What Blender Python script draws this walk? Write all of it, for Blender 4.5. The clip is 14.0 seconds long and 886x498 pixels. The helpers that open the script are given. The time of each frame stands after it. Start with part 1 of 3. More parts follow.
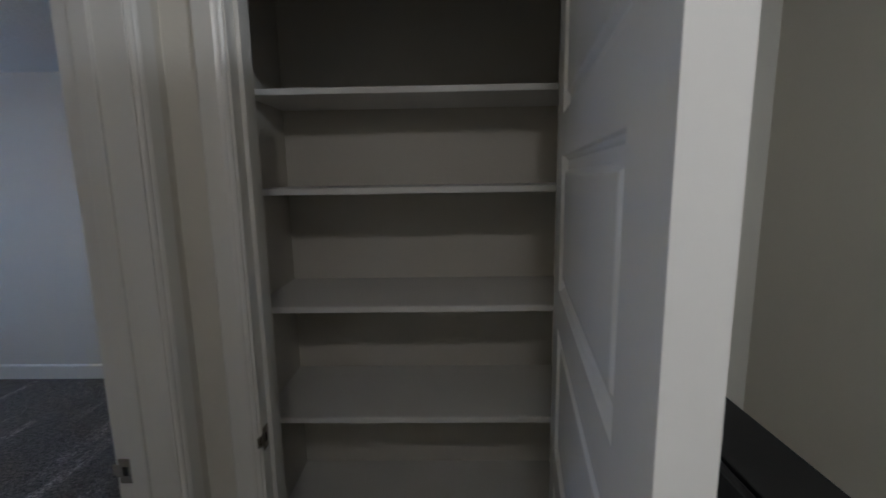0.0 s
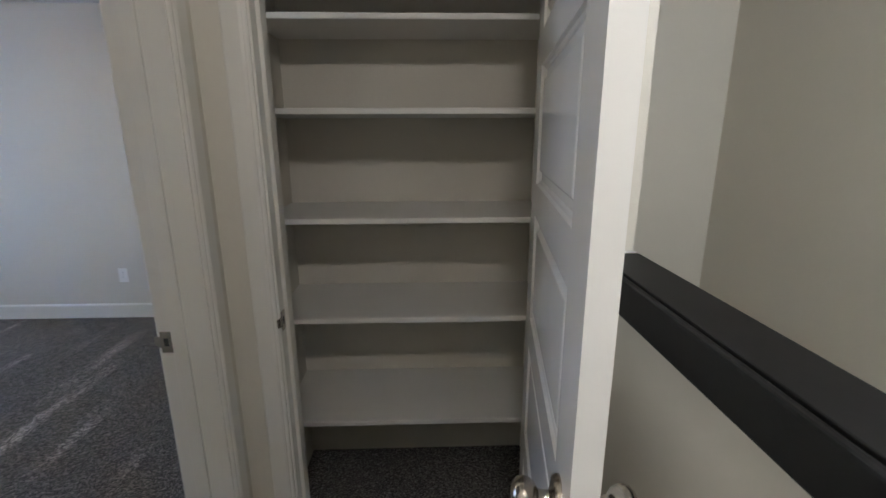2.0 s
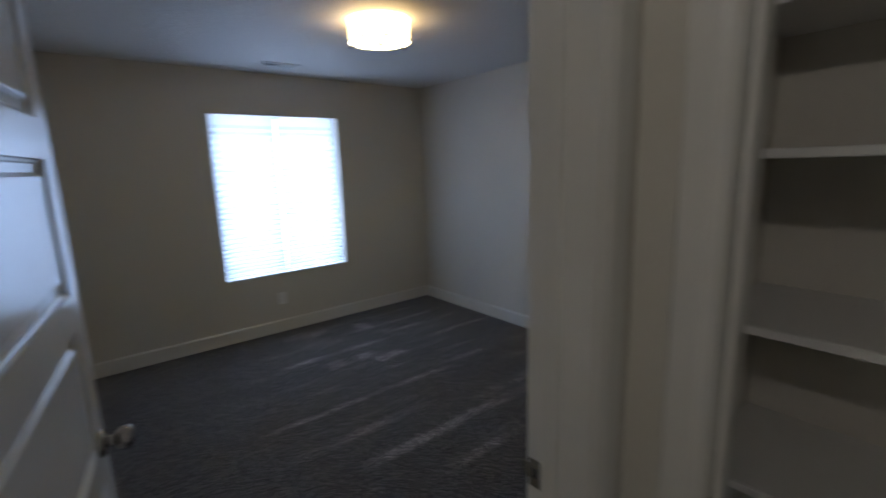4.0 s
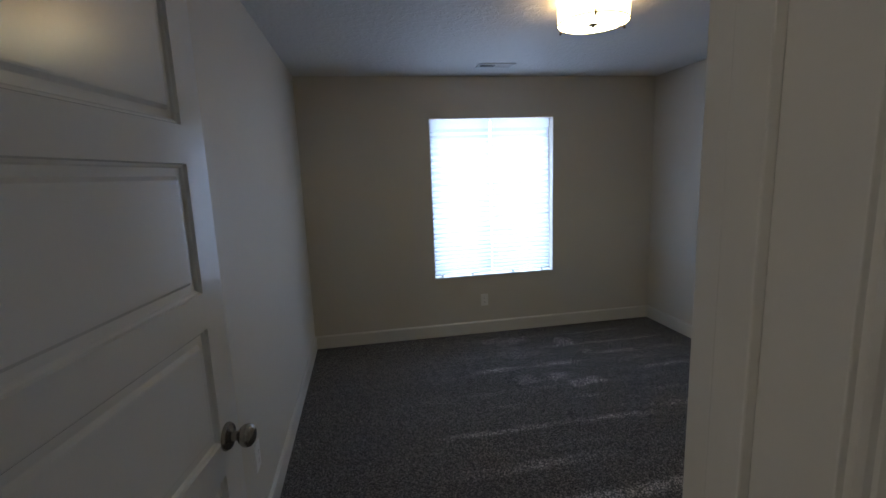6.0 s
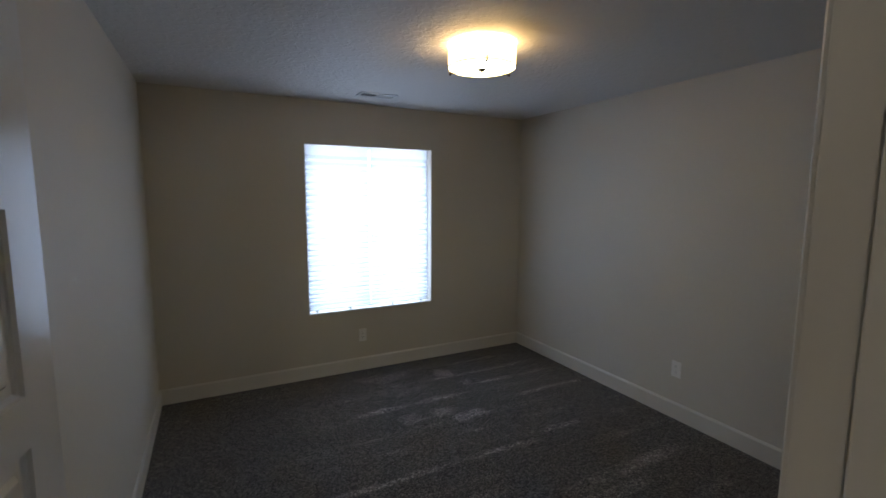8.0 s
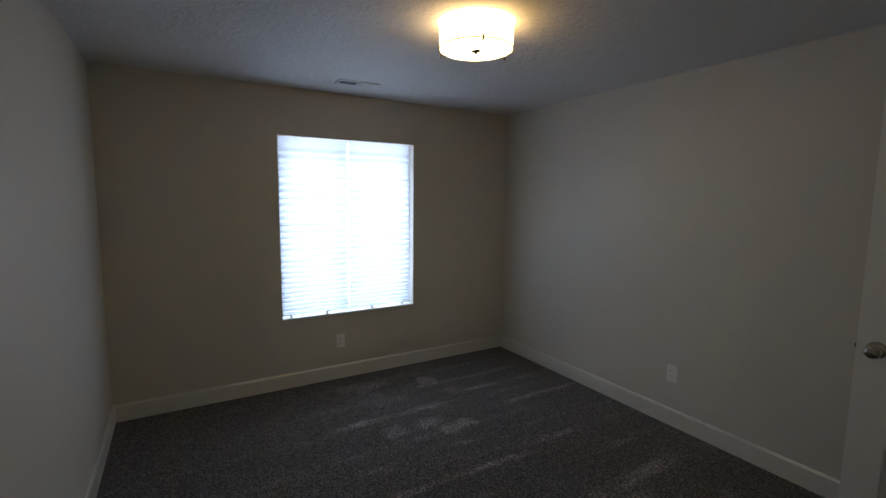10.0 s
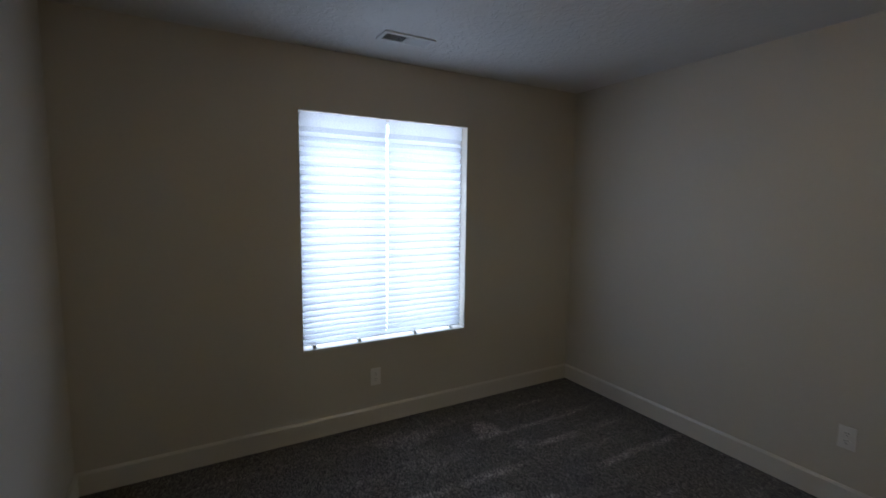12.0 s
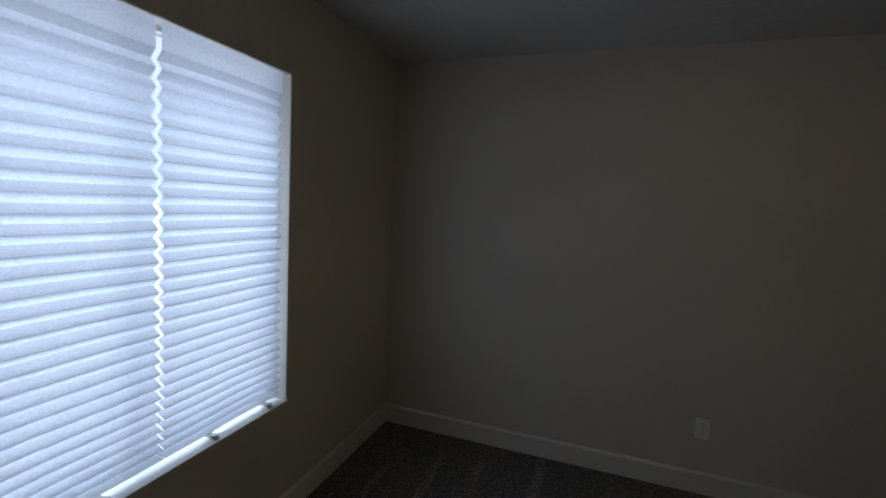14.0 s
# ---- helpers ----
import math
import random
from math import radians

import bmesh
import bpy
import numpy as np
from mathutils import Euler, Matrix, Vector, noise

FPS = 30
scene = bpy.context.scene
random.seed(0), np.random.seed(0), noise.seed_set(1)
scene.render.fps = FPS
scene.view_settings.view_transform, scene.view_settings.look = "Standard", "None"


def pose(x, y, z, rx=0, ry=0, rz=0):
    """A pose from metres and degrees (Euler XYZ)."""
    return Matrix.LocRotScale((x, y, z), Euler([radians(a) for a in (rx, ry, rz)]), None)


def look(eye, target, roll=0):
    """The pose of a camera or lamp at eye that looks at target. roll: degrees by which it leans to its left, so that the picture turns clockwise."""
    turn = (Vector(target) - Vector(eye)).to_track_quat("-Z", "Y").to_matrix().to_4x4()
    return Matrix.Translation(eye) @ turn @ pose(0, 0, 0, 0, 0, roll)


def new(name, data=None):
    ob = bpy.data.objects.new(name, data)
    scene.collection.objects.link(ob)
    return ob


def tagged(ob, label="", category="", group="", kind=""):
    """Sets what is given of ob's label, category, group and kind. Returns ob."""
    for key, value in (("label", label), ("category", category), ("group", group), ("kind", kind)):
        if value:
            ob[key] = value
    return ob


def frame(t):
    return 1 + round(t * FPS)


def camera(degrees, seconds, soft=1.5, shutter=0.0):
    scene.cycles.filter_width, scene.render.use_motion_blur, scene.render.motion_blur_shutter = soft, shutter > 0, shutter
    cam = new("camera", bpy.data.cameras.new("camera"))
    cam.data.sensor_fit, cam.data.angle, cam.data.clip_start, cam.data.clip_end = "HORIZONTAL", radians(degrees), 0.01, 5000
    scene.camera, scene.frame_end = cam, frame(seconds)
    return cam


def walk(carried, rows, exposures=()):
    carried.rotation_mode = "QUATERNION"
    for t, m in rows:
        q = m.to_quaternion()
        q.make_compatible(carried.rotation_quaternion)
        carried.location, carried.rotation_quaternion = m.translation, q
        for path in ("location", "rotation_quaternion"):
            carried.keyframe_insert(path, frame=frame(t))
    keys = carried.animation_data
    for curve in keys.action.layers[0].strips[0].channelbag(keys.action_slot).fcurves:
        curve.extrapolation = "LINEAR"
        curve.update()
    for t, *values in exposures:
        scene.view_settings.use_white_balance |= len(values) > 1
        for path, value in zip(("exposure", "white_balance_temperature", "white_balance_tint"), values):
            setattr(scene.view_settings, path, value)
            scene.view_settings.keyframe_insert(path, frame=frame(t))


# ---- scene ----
cam = camera(89.1, 14.0, shutter=0.5)
DAY_W, HALL_W_LAMP, STAIR_W_LAMP, BED_W_LAMP = 17200.0, 18.8, 53.0, 6.0
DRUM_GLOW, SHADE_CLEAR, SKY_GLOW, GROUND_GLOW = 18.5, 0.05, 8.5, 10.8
EXPOSURES = [(0.0, -0.68, 5300, 10), (0.2, -0.36, 5300, 10), (0.5, 0.05, 5300, 10), (1.0, 0.18, 5500, 10), (2.0, 0.40, 5550, 10), (2.5, 0.29, 5550, 10), (3.0, 0.0, 5500, 10), (3.5, -0.07, 5600, 10), (4.0, -0.85, 5600, 10), (4.2, -1.05, 5600, 10),
             (6.5, -0.88, 5950, 10), (8.5, -0.96, 6350, 10), (11.0, -1.26, 6400, 10), (12.0, -1.42, 6500, 10), (12.5, -1.56, 6550, 10), (13.0, -1.97, 6550, 10), (13.5, -2.29, 6480, 10), (14.0, -2.34, 6530, 10)]
PATH = [
    (0, (-0.384, 0.285, 1.645), (-0.428, 2.259, 1.324), -0.9),
    (0.5, (-0.365, 0.298, 1.595), (-0.249, 2.268, 1.268), -0.5),
    (1, (-0.407, 0.256, 1.529), (-0.219, 2.213, 1.165), -0.1),
    (1.5, (-0.451, 0.112, 1.498), (-0.288, 2.059, 1.069), -0.1),
    (2, (-0.431, 0.086, 1.53), (-0.372, 2.023, 1.035), -0.2),
    (2.5, (-0.302, 0.163, 1.61), (-0.543, 2.082, 1.099), -0.6),
    (3, (-0.325, 0.289, 1.638), (-0.902, 2.151, 1.189), -0.6),
    (3.5, (-0.494, 0.425, 1.632), (-1.501, 2.111, 1.255), -0.4),
    (3.8, (-0.572, 0.515, 1.606), (-1.897, 1.967, 1.236), -0.9),
    (4, (-0.613, 0.563, 1.603), (-2.146, 1.793, 1.233), -1.8),
    (4.2, (-0.645, 0.608, 1.599), (-2.343, 1.599, 1.228), -2.3),
    (6.5, (-0.82, 0.902, 1.596), (-2.77, 1.215, 1.284), -2.1),
    (7.0, (-0.874, 0.854, 1.627), (-2.827, 1.197, 1.387), -1.7),
    (7.5, (-0.924, 0.850, 1.65), (-2.831, 1.398, 1.407), -1.0),
    (8, (-0.963, 0.785, 1.66), (-2.725, 1.694, 1.424), 0.2),
    (8.5, (-1.025, 0.744, 1.641), (-2.757, 1.717, 1.417), 0.3),
    (8.7, (-1.068, 0.723, 1.644), (-2.779, 1.731, 1.408), 0.4),
    (11, (-1.487, 0.879, 1.596), (-3.203, 1.882, 1.376), 0.8),
    (11.5, (-1.807, 0.857, 1.626), (-3.538, 1.832, 1.402), 0.9),
    (12, (-2.152, 0.923, 1.557), (-3.882, 1.904, 1.346), 0.7),
    (12.5, (-2.49, 0.977, 1.575), (-4.146, 2.075, 1.353), 1.3),
    (13, (-2.849, 0.96, 1.564), (-4.176, 2.446, 1.388), 1.9),
    (13.4, (-3.209, 1.002, 1.596), (-4.222, 2.717, 1.415), 2.5),
    (13.5, (-3.323, 1.024, 1.613), (-4.236, 2.793, 1.431), 2.8),
    (14, (-3.657, 1.028, 1.567), (-4.314, 2.906, 1.362), 3.0),
]
walk(cam, [(t, look(eye, target, roll)) for t, eye, target, roll in PATH], EXPOSURES)

# ---- plan (metres) ----
CEIL = 2.472
WEST, NORTH, SOUTH, EAST = -5.006, 3.816, 0.355, -1.131      # bedroom faces
HALL_W, HALL_N, HALL_E, HALL_S = -0.997, 1.287, 0.036, -2.3    # hall faces
WELL_W, WELL_E, WELL_N = 0.140, 1.12, 2.50                   # stairwell faces
WIN_Y0, WIN_Y1, WIN_Z0, WIN_Z1 = 1.53, 2.736, 0.588, 2.095   # window opening
BED_Y0, BED_Y1 = 0.372, 1.174                                # bedroom doorway
NC_Y0, NC_Y1 = 2.455, 3.238                                  # wardrobe doorway
LC_X0, LC_X1 = -0.856, -0.118                                # linen closet doorway
LC_BACK = 2.04
LC_W = -1.022                                                # linen closet side face
HEAD = 2.10

# ---- world, lights ----
world = bpy.data.worlds.new("sky")
scene.world = world
world.use_nodes = True
wn = world.node_tree.nodes
sky = wn.new("ShaderNodeTexSky")
sky.sky_type = "NISHITA"
sky.sun_disc = False
sky.sun_elevation = radians(40)
sky.sun_rotation = radians(70)
world.node_tree.links.new(sky.outputs[0], wn["Background"].inputs[0])
wn["Background"].inputs[1].default_value = 0.15


def area_lamp(name, m, sx, sy, watts, colour):
    data = bpy.data.lights.new(name, "AREA")
    data.shape, data.size, data.size_y = "RECTANGLE", sx, sy
    data.energy, data.color = watts, colour
    ob = new(name, data)
    ob.matrix_world = m
    return ob


# daylight outside the window, leaning down like the open sky above the roofs
area_lamp("window_daylight", look((-8.2, 2.133, 10.6), (-5.0, 2.133, 1.34)), 12.0, 7.6, DAY_W, (0.57, 0.725, 1.0))


def point_lamp(name, place, radius, watts, colour):
    data = bpy.data.lights.new(name, "POINT")
    data.shadow_soft_size, data.energy, data.color = radius, watts, colour
    ob = new(name, data)
    ob.location = place
    return ob


# hall ceiling light, in its flat round fitting
point_lamp("hall_bulb", (-0.365, -0.22, 2.425), 0.035, HALL_W_LAMP, (1.0, 0.85, 0.69))
# stairwell ceiling light
point_lamp("stair_bulb", (0.84, -0.12, 2.405), 0.09, STAIR_W_LAMP, (1.0, 0.955, 0.87))
# bulbs inside the drum shade
point_lamp("bedroom_bulb", (-3.132, 2.138, 2.425), 0.04, BED_W_LAMP, (1.0, 0.52, 0.20))


# ---- materials ----
def material(name, colour, rough=0.5, metal=0.0, vary=0.06, scale=4.0, bump=0.0, bump_scale=200.0, dist=0.001, coat=0.0, fine=40.0):
    m = bpy.data.materials.new(name)
    m.use_nodes = True
    n, l = m.node_tree.nodes, m.node_tree.links
    b = n["Principled BSDF"]
    b.inputs["Roughness"].default_value = rough
    b.inputs["Metallic"].default_value = metal
    b.inputs["Coat Weight"].default_value = coat
    tc = n.new("ShaderNodeTexCoord")
    big = n.new("ShaderNodeTexNoise")
    big.inputs["Scale"].default_value = scale
    big.inputs["Detail"].default_value = 5
    small = n.new("ShaderNodeTexNoise")
    small.inputs["Scale"].default_value = scale * fine
    small.inputs["Detail"].default_value = 2
    l.new(tc.outputs["Object"], big.inputs["Vector"])
    l.new(tc.outputs["Object"], small.inputs["Vector"])
    mix = n.new("ShaderNodeMath")
    mix.operation = "MULTIPLY_ADD"
    mix.inputs[1].default_value = 0.35
    l.new(small.outputs["Fac"], mix.inputs[0])
    l.new(big.outputs["Fac"], mix.inputs[2])
    ramp = n.new("ShaderNodeValToRGB")
    ramp.color_ramp.elements[0].position, ramp.color_ramp.elements[1].position = 0.35, 1.0
    ramp.color_ramp.elements[0].color = (*[c * (1 - vary) for c in colour], 1)
    ramp.color_ramp.elements[1].color = (*[min(1, c * (1 + vary)) for c in colour], 1)
    l.new(mix.outputs[0], ramp.inputs[0])
    l.new(ramp.outputs[0], b.inputs["Base Color"])
    rr = n.new("ShaderNodeMath")
    rr.operation = "MULTIPLY_ADD"
    rr.inputs[1].default_value, rr.inputs[2].default_value = 0.14, rough - 0.07
    l.new(big.outputs["Fac"], rr.inputs[0])
    l.new(rr.outputs[0], b.inputs["Roughness"])
    if bump:
        bt = n.new("ShaderNodeTexNoise")
        bt.inputs["Scale"].default_value, bt.inputs["Detail"].default_value = bump_scale, 3
        l.new(tc.outputs["Object"], bt.inputs["Vector"])
        bp = n.new("ShaderNodeBump")
        bp.inputs["Strength"].default_value, bp.inputs["Distance"].default_value = bump, dist
        l.new(bt.outputs["Fac"], bp.inputs["Height"])
        l.new(bp.outputs[0], b.inputs["Normal"])
    return m


WALL = material("wall_paint", (0.605, 0.574, 0.502), 0.55, vary=0.03, scale=1.3, bump=0.35, bump_scale=110, dist=0.0015)
TRIM = material("trim_paint", (0.67, 0.65, 0.60), 0.30, vary=0.025, scale=3, bump=0.12, bump_scale=60, dist=0.0008)
DOOR = material("door_paint", (0.78, 0.77, 0.74), 0.20, vary=0.02, scale=3, bump=0.06, bump_scale=90, dist=0.0008)
SHELF = material("shelf_paint", (0.74, 0.725, 0.69), 0.42, vary=0.03, scale=4, bump=0.1, bump_scale=80, dist=0.0006)
NICKEL = material("satin_nickel", (0.40, 0.365, 0.32), 0.19, 1.0, vary=0.05, scale=30)
BLACK = material("black_stained_wood", (0.006, 0.0057, 0.0056), 0.50, vary=0.25, scale=5, bump=0.2, bump_scale=55, dist=0.0006)
BLACK.node_tree.nodes["Principled BSDF"].inputs["Specular IOR Level"].default_value = 0.17
PLASTIC = material("white_plastic", (0.80, 0.79, 0.76), 0.32, vary=0.02, scale=20)
SLOT = material("dark_slot", (0.02, 0.02, 0.02), 0.6)
VINYL = material("white_vinyl", (0.80, 0.81, 0.82), 0.35, vary=0.02, scale=6)
CLIP = material("clear_clip_plastic", (0.55, 0.53, 0.48), 0.3, vary=0.1, scale=30)
VENT = material("vent_enamel", (0.74, 0.74, 0.72), 0.4, vary=0.03, scale=12)
BRONZE = material("lamp_metal", (0.075, 0.058, 0.043), 0.40, 0.6, vary=0.15, scale=30)


def ceiling_material():
    """White paint over hand-trowelled knockdown texture."""
    m = material("ceiling_knockdown", (0.71, 0.695, 0.665), 0.6, vary=0.02, scale=1.5)
    n, l = m.node_tree.nodes, m.node_tree.links
    tc = n.new("ShaderNodeTexCoord")
    a = n.new("ShaderNodeTexNoise")
    a.inputs["Scale"].default_value, a.inputs["Detail"].default_value, a.inputs["Distortion"].default_value = 24, 4, 0.8
    l.new(tc.outputs["Object"], a.inputs["Vector"])
    r = n.new("ShaderNodeValToRGB")
    r.color_ramp.elements[0].position, r.color_ramp.elements[1].position = 0.46, 0.58
    l.new(a.outputs["Fac"], r.inputs[0])
    bp = n.new("ShaderNodeBump")
    bp.inputs["Strength"].default_value, bp.inputs["Distance"].default_value = 0.52, 0.0035
    l.new(r.outputs[0], bp.inputs["Height"])
    l.new(bp.outputs[0], n["Principled BSDF"].inputs["Normal"])
    return m


WHEEL_STREAKS = ((-4.735, 2.70, 3.45, 0.030, 0.35), (-4.475, 2.38, 3.60, 0.034, 0.85), (-4.235, 2.75, 3.60, 0.036, 0.85), (-4.11, 1.68, 2.60, 0.050, 1.0), (-3.895, 2.72, 3.75, 0.040, 0.8),
                 (-3.545, 2.28, 2.52, 0.034, 0.6), (-3.542, 2.84, 3.22, 0.040, 0.45), (-3.545, 1.60, 1.88, 0.045, 0.4), (-3.745, 1.52, 1.90, 0.040, 0.4), (-4.42, 1.58, 1.95, 0.050, 0.4), (-4.08, 1.33, 1.62, 0.050, 0.35),
                 (-3.265, 1.28, 2.72, 0.038, 0.9), (-3.33, 2.70, 3.20, 0.040, 0.8), (-3.055, 3.10, 3.72, 0.045, 0.65), (-2.91, 1.28, 2.22, 0.055, 0.75), (-2.61, 1.60, 2.98, 0.062, 1.0), (-2.745, 2.55, 3.50, 0.070, 0.85),
                 (-2.30, 1.88, 2.46, 0.050, 0.7), (-2.375, 3.12, 3.40, 0.045, 0.55), (-1.885, 1.85, 2.15, 0.050, 0.6), (-3.31, 3.32, 3.66, 0.040, 0.45))
SCUFFS = ((-3.76, 2.45, 0.085, 0.17, 0.95), (-3.90, 2.30, 0.075, 0.20, 0.85), (-3.90, 2.05, 0.08, 0.15, 0.60), (-4.58, 2.65, 0.12, 0.10, 0.75), (-4.27, 2.74, 0.10, 0.07, 0.7), (-4.71, 2.12, 0.13, 0.26, 0.55), (-4.42, 2.15, 0.15, 0.30, 0.35), (-3.53, 1.39, 0.05, 0.06, 0.35))


def carpet_material():
    """Dark heathered cut pile with pale vacuum streaks where the nap lies the other way."""
    m = bpy.data.materials.new("carpet_pile")
    m.use_nodes = True
    n, l = m.node_tree.nodes, m.node_tree.links
    b = n["Principled BSDF"]
    b.inputs["Roughness"].default_value = 0.95
    b.inputs["Specular IOR Level"].default_value = 0.15
    b.inputs["Sheen Weight"].default_value = 0.22
    b.inputs["Sheen Roughness"].default_value = 0.5
    tc = n.new("ShaderNodeTexCoord")

    def noise_tex(scale, detail=3, stretch=None, dist=0.0):
        t = n.new("ShaderNodeTexNoise")
        t.inputs["Scale"].default_value, t.inputs["Detail"].default_value, t.inputs["Distortion"].default_value = scale, detail, dist
        if stretch:
            mp = n.new("ShaderNodeMapping")
            mp.inputs["Scale"].default_value = stretch
            l.new(tc.outputs["Object"], mp.inputs["Vector"])
            l.new(mp.outputs[0], t.inputs["Vector"])
        else:
            l.new(tc.outputs["Object"], t.inputs["Vector"])
        return t.outputs["Fac"]

    def maths(op, a, c=None, d=None):
        q = n.new("ShaderNodeMath")
        q.operation = op
        for i, v in enumerate((a, c, d)):
            if v is None:
                continue
            if hasattr(v, "links"):
                l.new(v, q.inputs[i])
            else:
                q.inputs[i].default_value = v
        return q.outputs[0]

    def ramp(v, stops):
        r = n.new("ShaderNodeValToRGB")
        while len(r.color_ramp.elements) < len(stops):
            r.color_ramp.elements.new(0.5)
        for e, (p, c) in zip(r.color_ramp.elements, stops):
            e.position, e.color = p, (c, c, c, 1) if not isinstance(c, tuple) else (*c, 1)
        l.new(v, r.inputs[0])
        return r.outputs[0]

    sep = n.new("ShaderNodeSeparateXYZ")
    l.new(tc.outputs["Object"], sep.inputs[0])
    px, py = sep.outputs[0], sep.outputs[1]
    xs = maths("ADD", px, maths("MULTIPLY_ADD", noise_tex(1.0, 2, (0.6, 0.8, 1.0)), 0.09, -0.045))
    xs = maths("ADD", xs, maths("MULTIPLY_ADD", noise_tex(1.0, 2, (9.0, 7.0, 1.0)), 0.03, -0.015))

    def clamped(op, a, c, d=None):
        out = maths(op, a, c, d)
        out.node.use_clamp = True
        return out

    def edge(v, at, soft):
        return clamped("MULTIPLY_ADD", v, 1 / soft, -at / soft)

    # wheel streaks left by the vacuum cleaner: x, from y, to y, half width, strength
    nap = None
    for x0, ya, yb, w, k in WHEEL_STREAKS:
        near = clamped("MULTIPLY_ADD", maths("ABSOLUTE", maths("SUBTRACT", xs, x0)), -1.6 / w, 1.6)
        span = maths("MULTIPLY", edge(py, ya - 0.08, 0.25), edge(maths("MULTIPLY", py, -1.0), -yb - 0.08, 0.25))
        one = maths("MULTIPLY", maths("MULTIPLY", near, span), k)
        nap = one if nap is None else maths("MAXIMUM", nap, one)
    broken = ramp(noise_tex(1.0, 4, (9.0, 2.6, 1.0)), [(0.36, 0.12), (0.58, 1.0)])
    nap = maths("MULTIPLY", nap, broken)
    # scuffed patches in the middle of the room: x, y, half sizes, strength
    rough_edge = maths("MULTIPLY_ADD", noise_tex(1.0, 4, (8.0, 6.0, 1.0), 0.6), 3.4, -1.7)
    for x0, y0, rx, ry, k in SCUFFS:
        dx = maths("DIVIDE", maths("SUBTRACT", px, x0), rx)
        dy = maths("DIVIDE", maths("SUBTRACT", py, y0), ry)
        d2 = maths("ADD", maths("MULTIPLY", dx, dx), maths("MULTIPLY", dy, dy))
        blob = clamped("SUBTRACT", maths("ADD", rough_edge, 1.0), d2)
        nap = maths("MAXIMUM", nap, maths("MULTIPLY", blob, k))
    # faint older lines everywhere
    ph = maths("FRACT", maths("DIVIDE", maths("ADD", xs, 20.12), 0.345))
    line = ramp(ph, [(0.0, 0.0), (0.38, 0.0), (0.46, 1.0), (0.53, 0.75), (0.64, 0.0), (1.0, 0.0)])
    faint = ramp(noise_tex(1.0, 3, (2.2, 0.75, 1.0)), [(0.49, 0.0), (0.66, 0.28)])
    nap = maths("MAXIMUM", nap, maths("MULTIPLY", line, faint))
    wide = noise_tex(1.0, 2, (3.0, 0.5, 1.0))
    nap = maths("MULTIPLY_ADD", wide, 0.25, nap)
    cell = n.new("ShaderNodeTexVoronoi")
    cell.inputs["Scale"].default_value = 205
    l.new(tc.outputs["Object"], cell.inputs["Vector"])
    csep = n.new("ShaderNodeSeparateColor")
    l.new(cell.outputs["Color"], csep.inputs[0])
    speck = maths("MULTIPLY_ADD", noise_tex(60, 2), 0.3, maths("MULTIPLY", csep.outputs[0], 0.82))
    tuft = ramp(speck, [(0.17, (0.0045, 0.0041, 0.0039)), (0.61, (0.035, 0.0315, 0.030)), (0.97, (0.28, 0.252, 0.236))])
    lift = n.new("ShaderNodeMix")
    lift.data_type, lift.blend_type = "RGBA", "MULTIPLY"
    lift.inputs["Factor"].default_value = 1.0
    gain = maths("MULTIPLY_ADD", nap, 2.4, 0.85)
    l.new(tuft, lift.inputs["A"])
    l.new(gain, lift.inputs["B"])
    l.new(lift.outputs["Result"], b.inputs["Base Color"])
    bp = n.new("ShaderNodeBump")
    bp.inputs["Strength"].default_value, bp.inputs["Distance"].default_value = 0.9, 0.008
    l.new(maths("MULTIPLY_ADD", noise_tex(120, 2), 0.8, maths("SUBTRACT", 1.0, cell.outputs["Distance"])), bp.inputs["Height"])
    l.new(bp.outputs[0], b.inputs["Normal"])
    return m


def shade_material():
    """Fibrous white paper that lets daylight through."""
    m = bpy.data.materials.new("pleated_paper")
    m.use_nodes = True
    n, l = m.node_tree.nodes, m.node_tree.links
    out = n["Material Output"]
    n.remove(n["Principled BSDF"])
    tc = n.new("ShaderNodeTexCoord")
    mp = n.new("ShaderNodeMapping")
    mp.inputs["Scale"].default_value = (1, 1, 2.2)
    l.new(tc.outputs["Object"], mp.inputs["Vector"])
    nz = n.new("ShaderNodeTexNoise")
    nz.inputs["Scale"].default_value, nz.inputs["Detail"].default_value = 90, 5
    l.new(mp.outputs[0], nz.inputs["Vector"])
    r = n.new("ShaderNodeValToRGB")
    r.color_ramp.elements[0].position, r.color_ramp.elements[1].position = 0.3, 0.7
    r.color_ramp.elements[0].color, r.color_ramp.elements[1].color = (0.555, 0.59, 0.625, 1), (0.665, 0.70, 0.735, 1)
    l.new(nz.outputs["Fac"], r.inputs[0])
    tr, di, tp = n.new("ShaderNodeBsdfTranslucent"), n.new("ShaderNodeBsdfDiffuse"), n.new("ShaderNodeBsdfTransparent")
    l.new(r.outputs[0], tr.inputs["Color"])
    l.new(r.outputs[0], di.inputs["Color"])
    m1, m2 = n.new("ShaderNodeMixShader"), n.new("ShaderNodeMixShader")
    m1.inputs[0].default_value = 0.34
    l.new(tr.outputs[0], m1.inputs[1])
    l.new(di.outputs[0], m1.inputs[2])
    m2.inputs[0].default_value = SHADE_CLEAR
    l.new(m1.outputs[0], m2.inputs[1])
    l.new(tp.outputs[0], m2.inputs[2])
    l.new(m2.outputs[0], out.inputs["Surface"])
    return m


